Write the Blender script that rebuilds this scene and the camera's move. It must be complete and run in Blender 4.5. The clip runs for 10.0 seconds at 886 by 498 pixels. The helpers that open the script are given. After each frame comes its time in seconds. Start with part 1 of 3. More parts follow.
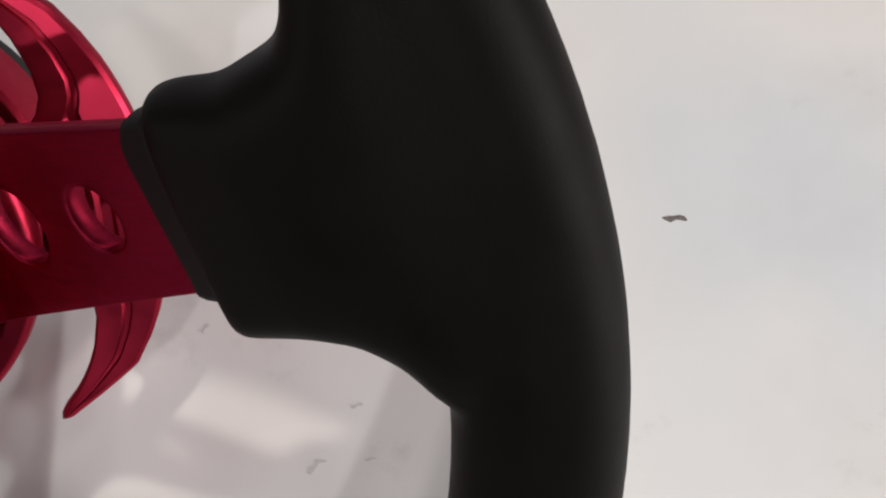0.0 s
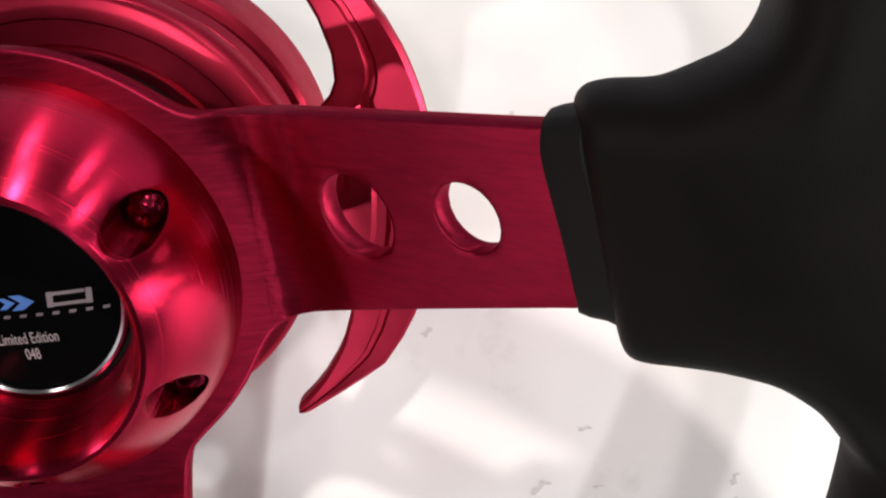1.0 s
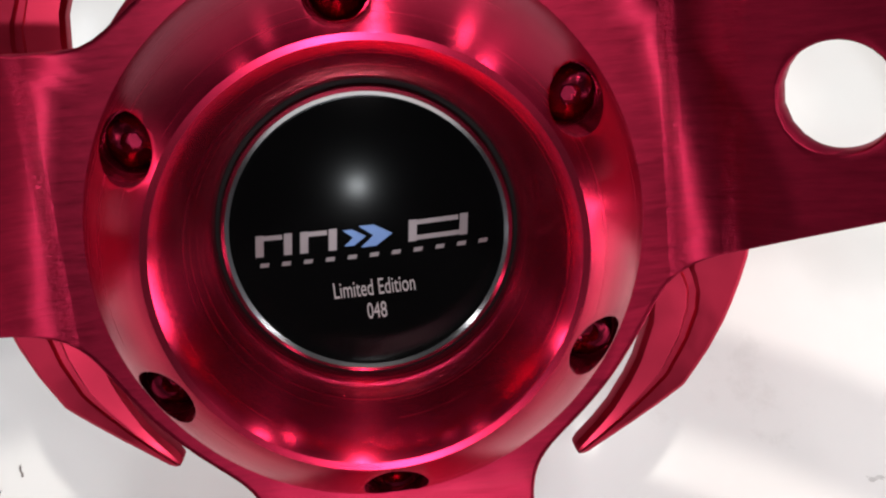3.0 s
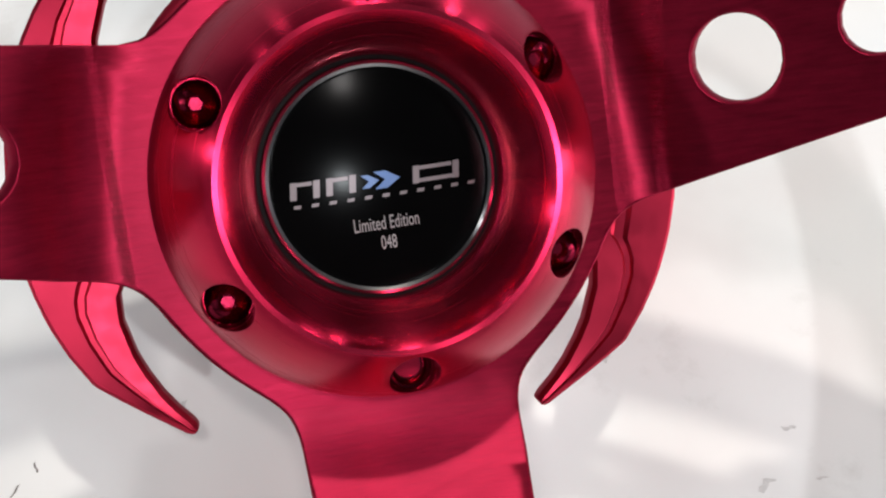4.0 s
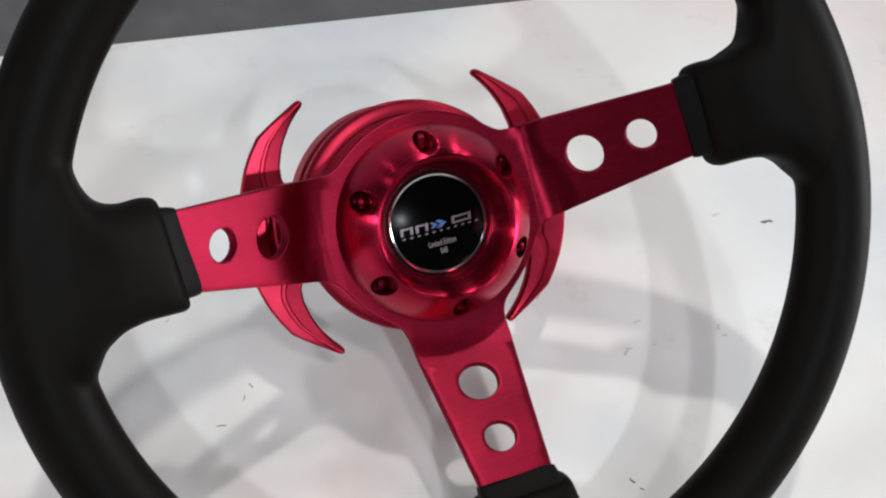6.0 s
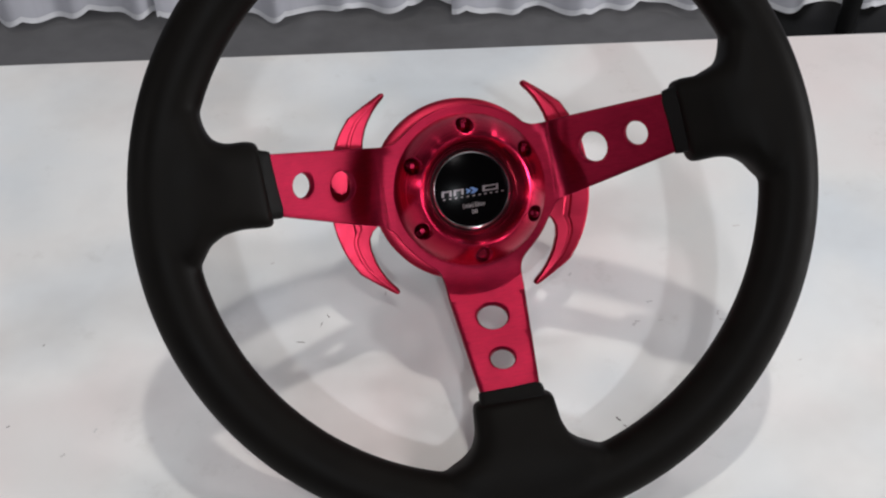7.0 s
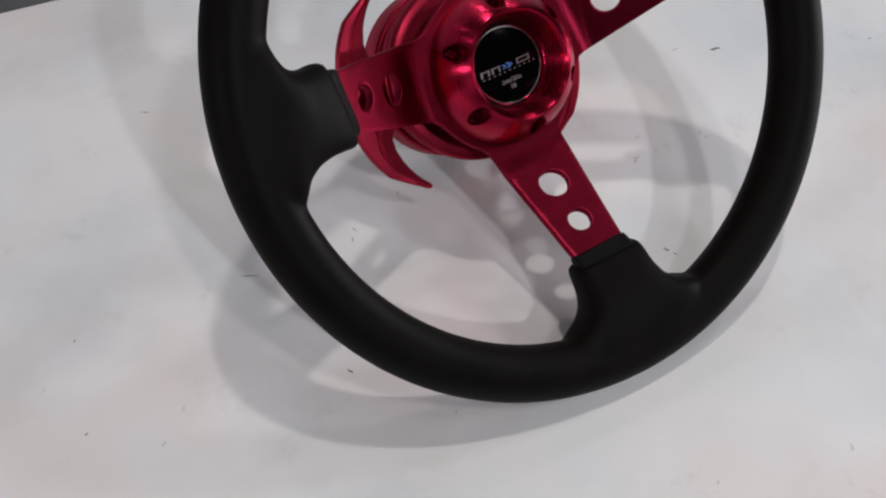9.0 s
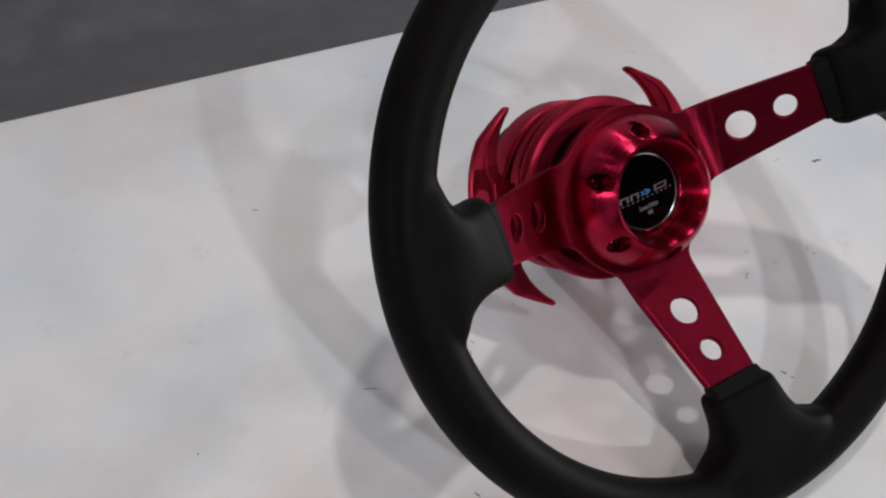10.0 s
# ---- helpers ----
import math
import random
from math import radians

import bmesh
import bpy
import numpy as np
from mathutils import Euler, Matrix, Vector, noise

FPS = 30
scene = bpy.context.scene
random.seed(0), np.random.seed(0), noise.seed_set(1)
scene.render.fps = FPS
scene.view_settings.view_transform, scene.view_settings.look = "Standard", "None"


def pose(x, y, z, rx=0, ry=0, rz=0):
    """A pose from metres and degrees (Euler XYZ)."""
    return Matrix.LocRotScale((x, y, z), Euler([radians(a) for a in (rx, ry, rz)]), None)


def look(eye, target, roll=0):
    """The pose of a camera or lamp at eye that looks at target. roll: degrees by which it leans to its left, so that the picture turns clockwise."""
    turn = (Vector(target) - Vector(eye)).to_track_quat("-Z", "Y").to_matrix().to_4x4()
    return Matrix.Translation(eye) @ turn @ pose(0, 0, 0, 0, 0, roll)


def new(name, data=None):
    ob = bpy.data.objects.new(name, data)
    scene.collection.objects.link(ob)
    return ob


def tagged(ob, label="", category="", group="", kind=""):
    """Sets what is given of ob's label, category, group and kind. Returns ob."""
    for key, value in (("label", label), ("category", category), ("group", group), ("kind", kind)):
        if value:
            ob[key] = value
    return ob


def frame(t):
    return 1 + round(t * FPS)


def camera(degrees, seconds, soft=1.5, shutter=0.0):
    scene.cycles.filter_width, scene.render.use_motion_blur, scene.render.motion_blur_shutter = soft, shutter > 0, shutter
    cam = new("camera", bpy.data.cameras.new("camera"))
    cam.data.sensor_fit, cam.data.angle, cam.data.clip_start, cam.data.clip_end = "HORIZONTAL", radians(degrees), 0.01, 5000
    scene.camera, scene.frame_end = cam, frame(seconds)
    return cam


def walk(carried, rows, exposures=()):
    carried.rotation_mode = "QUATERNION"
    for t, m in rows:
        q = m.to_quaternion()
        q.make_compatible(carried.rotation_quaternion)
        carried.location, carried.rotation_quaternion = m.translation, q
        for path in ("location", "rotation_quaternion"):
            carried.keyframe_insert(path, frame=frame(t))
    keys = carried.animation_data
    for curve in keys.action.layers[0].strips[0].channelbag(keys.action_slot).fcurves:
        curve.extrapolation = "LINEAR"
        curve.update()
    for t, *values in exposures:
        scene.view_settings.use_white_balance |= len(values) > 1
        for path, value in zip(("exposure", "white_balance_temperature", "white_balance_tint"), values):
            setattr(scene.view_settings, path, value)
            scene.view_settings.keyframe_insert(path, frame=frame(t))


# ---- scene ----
cam = camera(43.79, 10.0, soft=2.2)
WALK = [
    (0, pose(0.1534, -0.0748, 1.0500, 24.70, 3.14, -2.49)),
    (0.3, pose(0.1386, -0.0729, 1.0451, 24.75, 3.80, -0.56)),
    (0.5, pose(0.1263, -0.0728, 1.0449, 24.92, 3.24, 0.67)),
    (0.8, pose(0.1090, -0.0726, 1.0474, 25.50, 3.03, 2.04)),
    (1, pose(0.0970, -0.0689, 1.0426, 25.49, 3.04, 3.61)),
    (1.3, pose(0.0788, -0.0632, 1.0374, 25.18, 2.67, 6.41)),
    (1.5, pose(0.0670, -0.0599, 1.0306, 25.11, 2.64, 7.34)),
    (1.8, pose(0.0485, -0.0625, 1.0180, 26.24, 1.82, 7.55)),
    (2, pose(0.0399, -0.0635, 1.0090, 26.14, 2.47, 6.30)),
    (2.3, pose(0.0253, -0.0656, 1.0063, 26.77, 0.52, 6.47)),
    (2.5, pose(0.0186, -0.0698, 0.9987, 28.23, 0.53, 5.99)),
    (2.8, pose(0.0090, -0.0842, 0.9860, 33.44, -0.55, 3.46)),
    (3, pose(0.0076, -0.0904, 0.9802, 36.39, -1.06, -0.31)),
    (3.2, pose(0.0031, -0.1005, 0.9716, 37.96, -0.87, -1.97)),
    (4.3, pose(-0.0190, -0.1553, 1.0052, 43.92, -4.69, -8.05)),
    (4.5, pose(-0.0233, -0.1668, 1.0191, 43.52, -5.30, -9.54)),
    (4.8, pose(-0.0283, -0.1843, 1.0544, 43.76, -5.07, -11.28)),
    (5, pose(-0.0434, -0.2029, 1.0814, 42.81, -4.69, -12.58)),
    (5.3, pose(-0.0692, -0.2317, 1.1202, 43.36, -4.06, -15.31)),
    (5.5, pose(-0.0869, -0.2520, 1.1405, 42.80, -3.27, -16.29)),
    (5.8, pose(-0.1031, -0.2788, 1.1659, 42.46, -3.00, -16.28)),
    (6, pose(-0.0917, -0.3008, 1.1858, 42.45, -2.78, -13.95)),
    (6.2, pose(-0.0726, -0.3315, 1.1971, 42.83, -2.09, -10.33)),
    (7.3, pose(-0.0494, -0.4649, 1.2677, 46.05, -0.10, -3.90)),
    (7.5, pose(-0.0556, -0.4705, 1.2776, 45.83, 0.39, -5.17)),
    (7.8, pose(-0.0787, -0.4657, 1.2804, 45.70, 0.69, -8.77)),
    (8, pose(-0.1120, -0.4530, 1.2751, 44.63, -0.74, -12.96)),
    (8.3, pose(-0.1601, -0.4313, 1.2662, 43.68, -1.23, -19.85)),
    (8.5, pose(-0.1901, -0.4179, 1.2561, 42.17, -1.81, -23.18)),
    (8.8, pose(-0.2278, -0.4011, 1.2433, 40.98, -1.66, -26.11)),
    (9, pose(-0.2481, -0.3814, 1.2439, 39.76, -2.53, -26.01)),
    (9.3, pose(-0.2785, -0.3604, 1.2419, 40.00, -2.66, -25.34)),
    (9.5, pose(-0.2964, -0.3477, 1.2449, 40.69, -2.93, -25.06)),
    (9.8, pose(-0.3093, -0.3239, 1.2585, 40.63, -3.24, -24.69)),
    (10, pose(-0.3056, -0.3094, 1.2684, 41.27, -4.50, -25.03)),
]
EXPOSURES = [(0.0, 0.07, 6750, 14), (0.5, 0.50, 6750, 14), (1.0, 0.80, 6700, 14), (2.5, 0.76, 6550, 12), (4.5, 0.63, 6450, 10),
             (5.3, 0.48, 6350, 10), (6.0, 0.32, 6350, 10), (7.5, 0.02, 6350, 12), (8.8, -0.14, 6350, 14), (10.0, -0.16, 6350, 14)]
walk(cam, WALK, EXPOSURES)

# ---- world and lamps ----
TABLE_Z = 0.74
world = bpy.data.worlds.new("hall_air")
scene.world = world
world.use_nodes = True
world.node_tree.nodes["Background"].inputs[0].default_value = (0.5, 0.52, 0.56, 1)
world.node_tree.nodes["Background"].inputs[1].default_value = 0.05


def hall_or_added_lamp(at, target, watts, size, colour, label, group="hall lamps"):
    data = bpy.data.lights.new("hall_or_added_lamp", "AREA")
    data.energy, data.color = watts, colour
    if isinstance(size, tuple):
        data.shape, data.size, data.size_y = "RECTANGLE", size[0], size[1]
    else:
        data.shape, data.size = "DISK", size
    ob = new("hall_or_added_lamp", data)
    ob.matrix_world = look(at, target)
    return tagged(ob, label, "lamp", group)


SPOT = "small round spotlight under the dark hall ceiling"
HERE = (0.0, 0.0, TABLE_Z)
# the three that throw the rings of shadow: overhead, in front of the table, and between
hall_or_added_lamp((0.24, 0.33, 4.3), HERE, 26, 0.15, (1.0, 0.96, 0.87), SPOT)
hall_or_added_lamp((0.12, -4.50, 4.25), HERE, 72, 0.17, (0.91, 0.97, 1.0), SPOT)
hall_or_added_lamp((0.12, -2.1, 4.3), HERE, 20, 0.24, (1.0, 0.95, 0.93), SPOT)
# one unseen, low on the left, set by the horn ring's shadow over a spoke
hall_or_added_lamp((-2.73, -0.86, 2.2), HERE, 11, 0.2, (1.0, 0.95, 0.93), "small round unseen spotlight low on the left")
# others of the same hall, further off, as unseen fill; weak on the left
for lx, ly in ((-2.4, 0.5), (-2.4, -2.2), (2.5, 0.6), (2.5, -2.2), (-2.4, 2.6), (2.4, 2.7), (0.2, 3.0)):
    hall_or_added_lamp((lx, ly, 4.3), (lx, ly, 0), 2.5 if lx < -1 else 16.0, 0.34, (1.0, 0.965, 0.955), "round hall lamp under the dark ceiling")
# added: unseen low area lamps at both sides, reflected in the red metal
hall_or_added_lamp((3.3, -0.5, 1.25), (0, -0.3, 0.9), 64, (1.5, 1.0), (1.0, 0.99, 0.98), "unseen white area lamp added at the side for reflections", "lit panels")
hall_or_added_lamp((-3.3, -1.2, 1.35), (0, -0.9, 0.9), 9, (3.8, 1.7), (0.93, 0.96, 1.0), "unseen white area lamp added at the side for reflections", "lit panels")


# ---- materials ----
def material(name):
    mat = bpy.data.materials.new(name)
    mat.use_nodes = True
    nt = mat.node_tree
    return mat, nt, nt.nodes["Principled BSDF"]


def node(nt, kind, **inputs):
    n = nt.nodes.new(kind)
    for key, value in inputs.items():
        n.inputs[key].default_value = value
    return n


def coords(nt, scale=(1, 1, 1)):
    tc = nt.nodes.new("ShaderNodeTexCoord")
    mp = nt.nodes.new("ShaderNodeMapping")
    mp.inputs["Scale"].default_value = scale
    nt.links.new(tc.outputs["Object"], mp.inputs["Vector"])
    return mp.outputs["Vector"]


def noise_tex(nt, vec, scale, detail=4.0, rough=0.55):
    n = node(nt, "ShaderNodeTexNoise", Scale=scale, Detail=detail, Roughness=rough)
    nt.links.new(vec, n.inputs["Vector"])
    return n.outputs["Fac"]


def ramp(nt, fac, stops):
    r = nt.nodes.new("ShaderNodeValToRGB")
    els = r.color_ramp.elements
    while len(els) < len(stops):
        els.new(0.5)
    for el, (p, c) in zip(els, stops):
        el.position, el.color = p, (*c, 1) if len(c) == 3 else c
    nt.links.new(fac, r.inputs["Fac"])
    return r.outputs["Color"]


def bump(nt, height, strength, distance, bsdf, before=None):
    b = node(nt, "ShaderNodeBump", Strength=strength, Distance=distance)
    nt.links.new(height, b.inputs["Height"])
    if before is not None:
        nt.links.new(before, b.inputs["Normal"])
    nt.links.new(b.outputs["Normal"], bsdf.inputs["Normal"])
    return b.outputs["Normal"]


def mat_red(name, brush, rough, aniso=0.0, base=(0.52, 0.014, 0.055), streak=0.2, detail=6.0, straight=False, edge=(0.95, 0.5, 0.56)):
    """Red anodised aluminium; brush stretches the fine scratches."""
    first = None
    mat, nt, b = material(name)
    b.inputs["Metallic"].default_value = 1.0
    b.inputs["Specular Tint"].default_value = (*edge, 1)  # the dyed skin stays red at a glancing look
    b.inputs["Coat Weight"].default_value = 0.02
    b.inputs["Coat Roughness"].default_value = 0.3
    big = noise_tex(nt, coords(nt), 60.0)
    col = ramp(nt, big, [(0.3, tuple(0.88 * c for c in base)), (0.7, tuple(1.1 * c for c in base))])
    nt.links.new(col, b.inputs["Base Color"])
    fine = noise_tex(nt, coords(nt, brush), 1.0, detail, 0.7)
    if straight:
        # lighter and darker brush strokes
        strokes = nt.nodes.new("ShaderNodeMix")
        strokes.data_type, strokes.blend_type = "RGBA", "MULTIPLY"
        strokes.inputs["Factor"].default_value = 1.0
        nt.links.new(col, strokes.inputs[6])
        nt.links.new(ramp(nt, fine, [(0.3, (0.84,) * 3), (0.7, (1.18,) * 3)]), strokes.inputs[7])
        nt.links.new(strokes.outputs[2], b.inputs["Base Color"])
        # short cracks across the metal where the side spokes are bent
        tc = nt.nodes.new("ShaderNodeTexCoord")
        xyz = nt.nodes.new("ShaderNodeSeparateXYZ")
        nt.links.new(tc.outputs["Object"], xyz.inputs["Vector"])
        far = nt.nodes.new("ShaderNodeMath")
        far.operation = "ABSOLUTE"
        nt.links.new(xyz.outputs["X"], far.inputs[0])
        reach = node(nt, "ShaderNodeMapRange", **{"From Min": 0.044, "From Max": 0.060})
        nt.links.new(far.outputs["Value"], reach.inputs["Value"])
        where = ramp(nt, reach.outputs["Result"], [(0.0, (0,) * 3), (0.16, (0,) * 3), (0.24, (1,) * 3), (0.34, (0.1,) * 3), (0.66, (0.1,) * 3), (0.78, (1,) * 3), (0.9, (0,) * 3)])
        cracks = ramp(nt, noise_tex(nt, coords(nt, (420, 700, 300)), 1.0, 6.0, 0.75), [(0.40, (0,) * 3), (0.66, (1,) * 3)])
        torn = nt.nodes.new("ShaderNodeMix")
        torn.data_type, torn.blend_type = "RGBA", "MULTIPLY"
        torn.inputs["Factor"].default_value = 1.0
        nt.links.new(where, torn.inputs[6])
        nt.links.new(cracks, torn.inputs[7])
        first = bump(nt, torn.outputs[2], 0.3, 0.0004, b)
    rr = ramp(nt, fine, [(0.25, (rough * 0.84,) * 3), (0.75, (rough * 1.18,) * 3)])
    nt.links.new(rr, b.inputs["Roughness"])
    if aniso:
        b.inputs["Anisotropic"].default_value = aniso
        if straight:
            # brushed along x, so the gloss spreads along y
            tan = nt.nodes.new("ShaderNodeVectorTransform")
            tan.vector_type, tan.convert_from, tan.convert_to = "VECTOR", "OBJECT", "WORLD"
            tan.inputs["Vector"].default_value = (0, 1, 0)
            nt.links.new(tan.outputs["Vector"], b.inputs["Tangent"])
        else:
            tan = nt.nodes.new("ShaderNodeTangent")
            tan.direction_type, tan.axis = "RADIAL", "Z"
            nt.links.new(tan.outputs["Tangent"], b.inputs["Tangent"])
            b.inputs["Anisotropic Rotation"].default_value = 0.25
    bump(nt, fine, streak, 0.0002, b, first)
    return mat


def mat_plain(name, colour, rough, metal=0.0, coat=0.0, var=0.12, scale=90.0):
    mat, nt, b = material(name)
    n = noise_tex(nt, coords(nt), scale)
    col = ramp(nt, n, [(0.3, tuple(c * (1 - var) for c in colour)), (0.7, tuple(c * (1 + var) for c in colour))])
    nt.links.new(col, b.inputs["Base Color"])
    b.inputs["Roughness"].default_value = rough
    b.inputs["Metallic"].default_value = metal
    b.inputs["Coat Weight"].default_value = coat
    return mat


def mat_leather():
    mat, nt, b = material("black_leather")
    n = noise_tex(nt, coords(nt), 45.0, 5.0)
    nt.links.new(ramp(nt, n, [(0.3, (0.0031, 0.0025, 0.0021)), (0.7, (0.0050, 0.0041, 0.0034))]), b.inputs["Base Color"])
    nt.links.new(ramp(nt, n, [(0.3, (0.47,) * 3), (0.7, (0.59,) * 3)]), b.inputs["Roughness"])
    vo = node(nt, "ShaderNodeTexVoronoi", Scale=1500.0)
    nt.links.new(coords(nt), vo.inputs["Vector"])
    first = bump(nt, vo.outputs["Distance"], 0.10, 0.0002, b)
    bump(nt, noise_tex(nt, coords(nt), 420.0), 0.04, 0.0004, b, first)
    b.inputs["Specular IOR Level"].default_value = 0.07
    return mat


def mat_table():
    mat, nt, b = material("white_tabletop")
    vec = coords(nt)
    wide = noise_tex(nt, vec, 5.0, 5.0, 0.6)
    base = ramp(nt, wide, [(0.30, (0.69, 0.68, 0.67)), (0.5, (0.80, 0.80, 0.79)), (0.75, (0.84, 0.84, 0.83))])
    # pink and blue casts of the coloured lamps, put into the colour as noise
    lamp_tint = ramp(nt, noise_tex(nt, vec, 4.0, 3.0), [(0.36, (0.99, 0.905, 0.90)), (0.5, (1, 1, 1)), (0.64, (0.89, 0.94, 0.99))])
    spots = noise_tex(nt, vec, 28.0, 8.0, 0.7)
    dirt = ramp(nt, spots, [(0.0, (1, 1, 1)), (0.60, (1, 1, 1)), (0.70, (0.86, 0.85, 0.84)), (0.80, (0.68, 0.66, 0.64))])
    mix = nt.nodes.new("ShaderNodeMix")
    mix.data_type, mix.blend_type = "RGBA", "MULTIPLY"
    mix.inputs["Factor"].default_value = 0.6
    nt.links.new(base, mix.inputs[6])
    nt.links.new(dirt, mix.inputs[7])
    mix2 = nt.nodes.new("ShaderNodeMix")
    mix2.data_type, mix2.blend_type = "RGBA", "MULTIPLY"
    mix2.inputs["Factor"].default_value = 1.0
    nt.links.new(mix.outputs[2], mix2.inputs[6])
    nt.links.new(lamp_tint, mix2.inputs[7])
    nt.links.new(mix2.outputs[2], b.inputs["Base Color"])
    nt.links.new(ramp(nt, wide, [(0.3, (0.46,) * 3), (0.7, (0.33,) * 3)]), b.inputs["Roughness"])
    bump(nt, noise_tex(nt, vec, 30.0, 3.0), 0.08, 0.001, b)
    return mat


def mat_cloth(name, colour):
    mat, nt, b = material(name)
    n = noise_tex(nt, coords(nt, (1, 1, 0.15)), 18.0, 5.0)
    nt.links.new(ramp(nt, n, [(0.3, tuple(c * 0.85 for c in colour)), (0.7, tuple(c * 1.1 for c in colour))]), b.inputs["Base Color"])
    b.inputs["Roughness"].default_value = 0.8
    b.inputs["Sheen Weight"].default_value = 0.2
    bump(nt, noise_tex(nt, coords(nt), 900.0, 2.0), 0.3, 0.0006, b)
    return mat


RED_FLAT = mat_red("red_brushed_aluminium", (150, 1300, 150), 0.46, 0.88, (0.245, 0.0092, 0.031), streak=0.34, detail=3.0, straight=True)
RED_TURN = mat_red("red_turned_aluminium", (10, 10, 1700), 0.25, 0.92, (0.47, 0.0125, 0.049), streak=0.012, edge=(1, 1, 1))
RED_DISC = mat_red("red_satin_aluminium", (300, 300, 300), 0.38, 0.4, (0.37, 0.018, 0.044), streak=0.06)
RED_SCREW = mat_red("red_screw_steel", (400, 400, 400), 0.25, 0.0, (0.13, 0.005, 0.018))
LEATHER = mat_leather()
SLEEVE = mat_plain("black_rubber", (0.003, 0.0028, 0.0026), 0.6)
SLEEVE.node_tree.nodes["Principled BSDF"].inputs["Specular IOR Level"].default_value = 0.15
BLACK = mat_plain("black_plastic", (0.004, 0.004, 0.004), 0.5)
BLACK.node_tree.nodes["Principled BSDF"].inputs["Specular IOR Level"].default_value = 0.2
GLOSS = mat_plain("black_lacquer", (0.002, 0.002, 0.0022), 0.15)
GLOSS.node_tree.nodes["Principled BSDF"].inputs["Specular IOR Level"].default_value = 0.022
CHROME = mat_plain("chrome", (0.58, 0.58, 0.60), 0.16, metal=1.0, var=0.03)
SILVER = mat_plain("silver_print", (0.19, 0.155, 0.165), 0.4, metal=0.3)
BLUE = mat_plain("blue_print", (0.06, 0.16, 0.45), 0.35)
INK = mat_plain("pale_print", (0.34, 0.31, 0.32), 0.45)
TABLE = mat_table()
TABLE_EDGE = mat_plain("grey_edging", (0.55, 0.55, 0.56), 0.4)
STEEL = mat_plain("grey_steel", (0.30, 0.30, 0.31), 0.4, metal=0.8)
CARPET = mat_cloth("dark_carpet", (0.095, 0.093, 0.098))
DRAPE = mat_cloth("grey_drape", (0.5, 0.5, 0.55))
HEM = mat_cloth("pale_hem", (0.75, 0.75, 0.78))
WALL = mat_plain("hall_paint", (0.06, 0.06, 0.065), 0.8, scale=3.0)
CEILING = mat_plain("ceiling_paint", (0.035, 0.035, 0.038), 0.85, scale=3.0)
DIRT = mat_plain("dirt", (0.16, 0.14, 0.135), 0.8, var=0.5, scale=700.0)
SMUDGE = mat_plain("smudge", (0.62, 0.60, 0.59), 0.7, var=0.12, scale=500.0)


# ---- mesh helpers ----
def mesh_from(name, bm, mat, smooth=True, sharp=35.0):
    bmesh.ops.recalc_face_normals(bm, faces=bm.faces[:])
    if smooth:
        for f in bm.faces:
            f.smooth = True
        for ed in bm.edges:
            if len(ed.link_faces) == 2 and ed.calc_face_angle(0.0) > radians(sharp):
                ed.smooth = False
    me = bpy.data.meshes.new(name)
    bm.to_mesh(me)
    bm.free()
    me.materials.append(mat)
    return me


def part(name, bm, mat, parent, label="", smooth=True, sharp=35.0):
    ob = new(name, mesh_from(name, bm, mat, smooth, sharp))
    ob.parent = parent
    return tagged(ob, label)


def lathe(profile, seg=96, closed=False):
    """Turn (radius, height) points round z. A radius of 0 becomes a pole."""
    bm = bmesh.new()
    rings = []
    for r, z in profile:
        if r < 1e-6:
            rings.append([bm.verts.new((0, 0, z))])
        else:
            rings.append([bm.verts.new((r * math.cos(2 * math.pi * i / seg), r * math.sin(2 * math.pi * i / seg), z)) for i in range(seg)])
    pairs = list(zip(rings, rings[1:]))
    if closed:
        pairs.append((rings[-1], rings[0]))
    for a, b in pairs:
        for i in range(seg):
            j = (i + 1) % seg
            if len(a) == 1 and len(b) == 1:
                continue
            if len(a) == 1:
                bm.faces.new((a[0], b[i], b[j]))
            elif len(b) == 1:
                bm.faces.new((a[i], a[j], b[0]))
            else:
                bm.faces.new((a[i], a[j], b[j], b[i]))
    return bm


def box(bm, lo, hi, bevel=0.0):
    made = bmesh.ops.create_cube(bm, size=1.0)["verts"]
    for v in made:
        v.co = Vector([l + (h - l) * (c + 0.5) for l, h, c in zip(lo, hi, v.co)])
    if bevel:
        edges = list({e for v in made for e in v.link_edges})
        bmesh.ops.bevel(bm, geom=edges, offset=bevel, segments=3, profile=0.5, affect="EDGES")
    return bm


def loft(bm, rings, caps=True):
    loops = [[bm.verts.new(p) for p in ring] for ring in rings]
    n = len(loops[0])
    for a, b in zip(loops, loops[1:]):
        for i in range(n):
            bm.faces.new((a[i], a[(i + 1) % n], b[(i + 1) % n], b[i]))
    if caps:
        bm.faces.new(loops[0][::-1])
        bm.faces.new(loops[-1])
    return bm


def settled(ob):
    """The object's mesh with its modifiers worked in."""
    me = bpy.data.meshes.new_from_object(ob.evaluated_get(bpy.context.evaluated_depsgraph_get()))
    ob.modifiers.clear()
    ob.data = me
    return ob


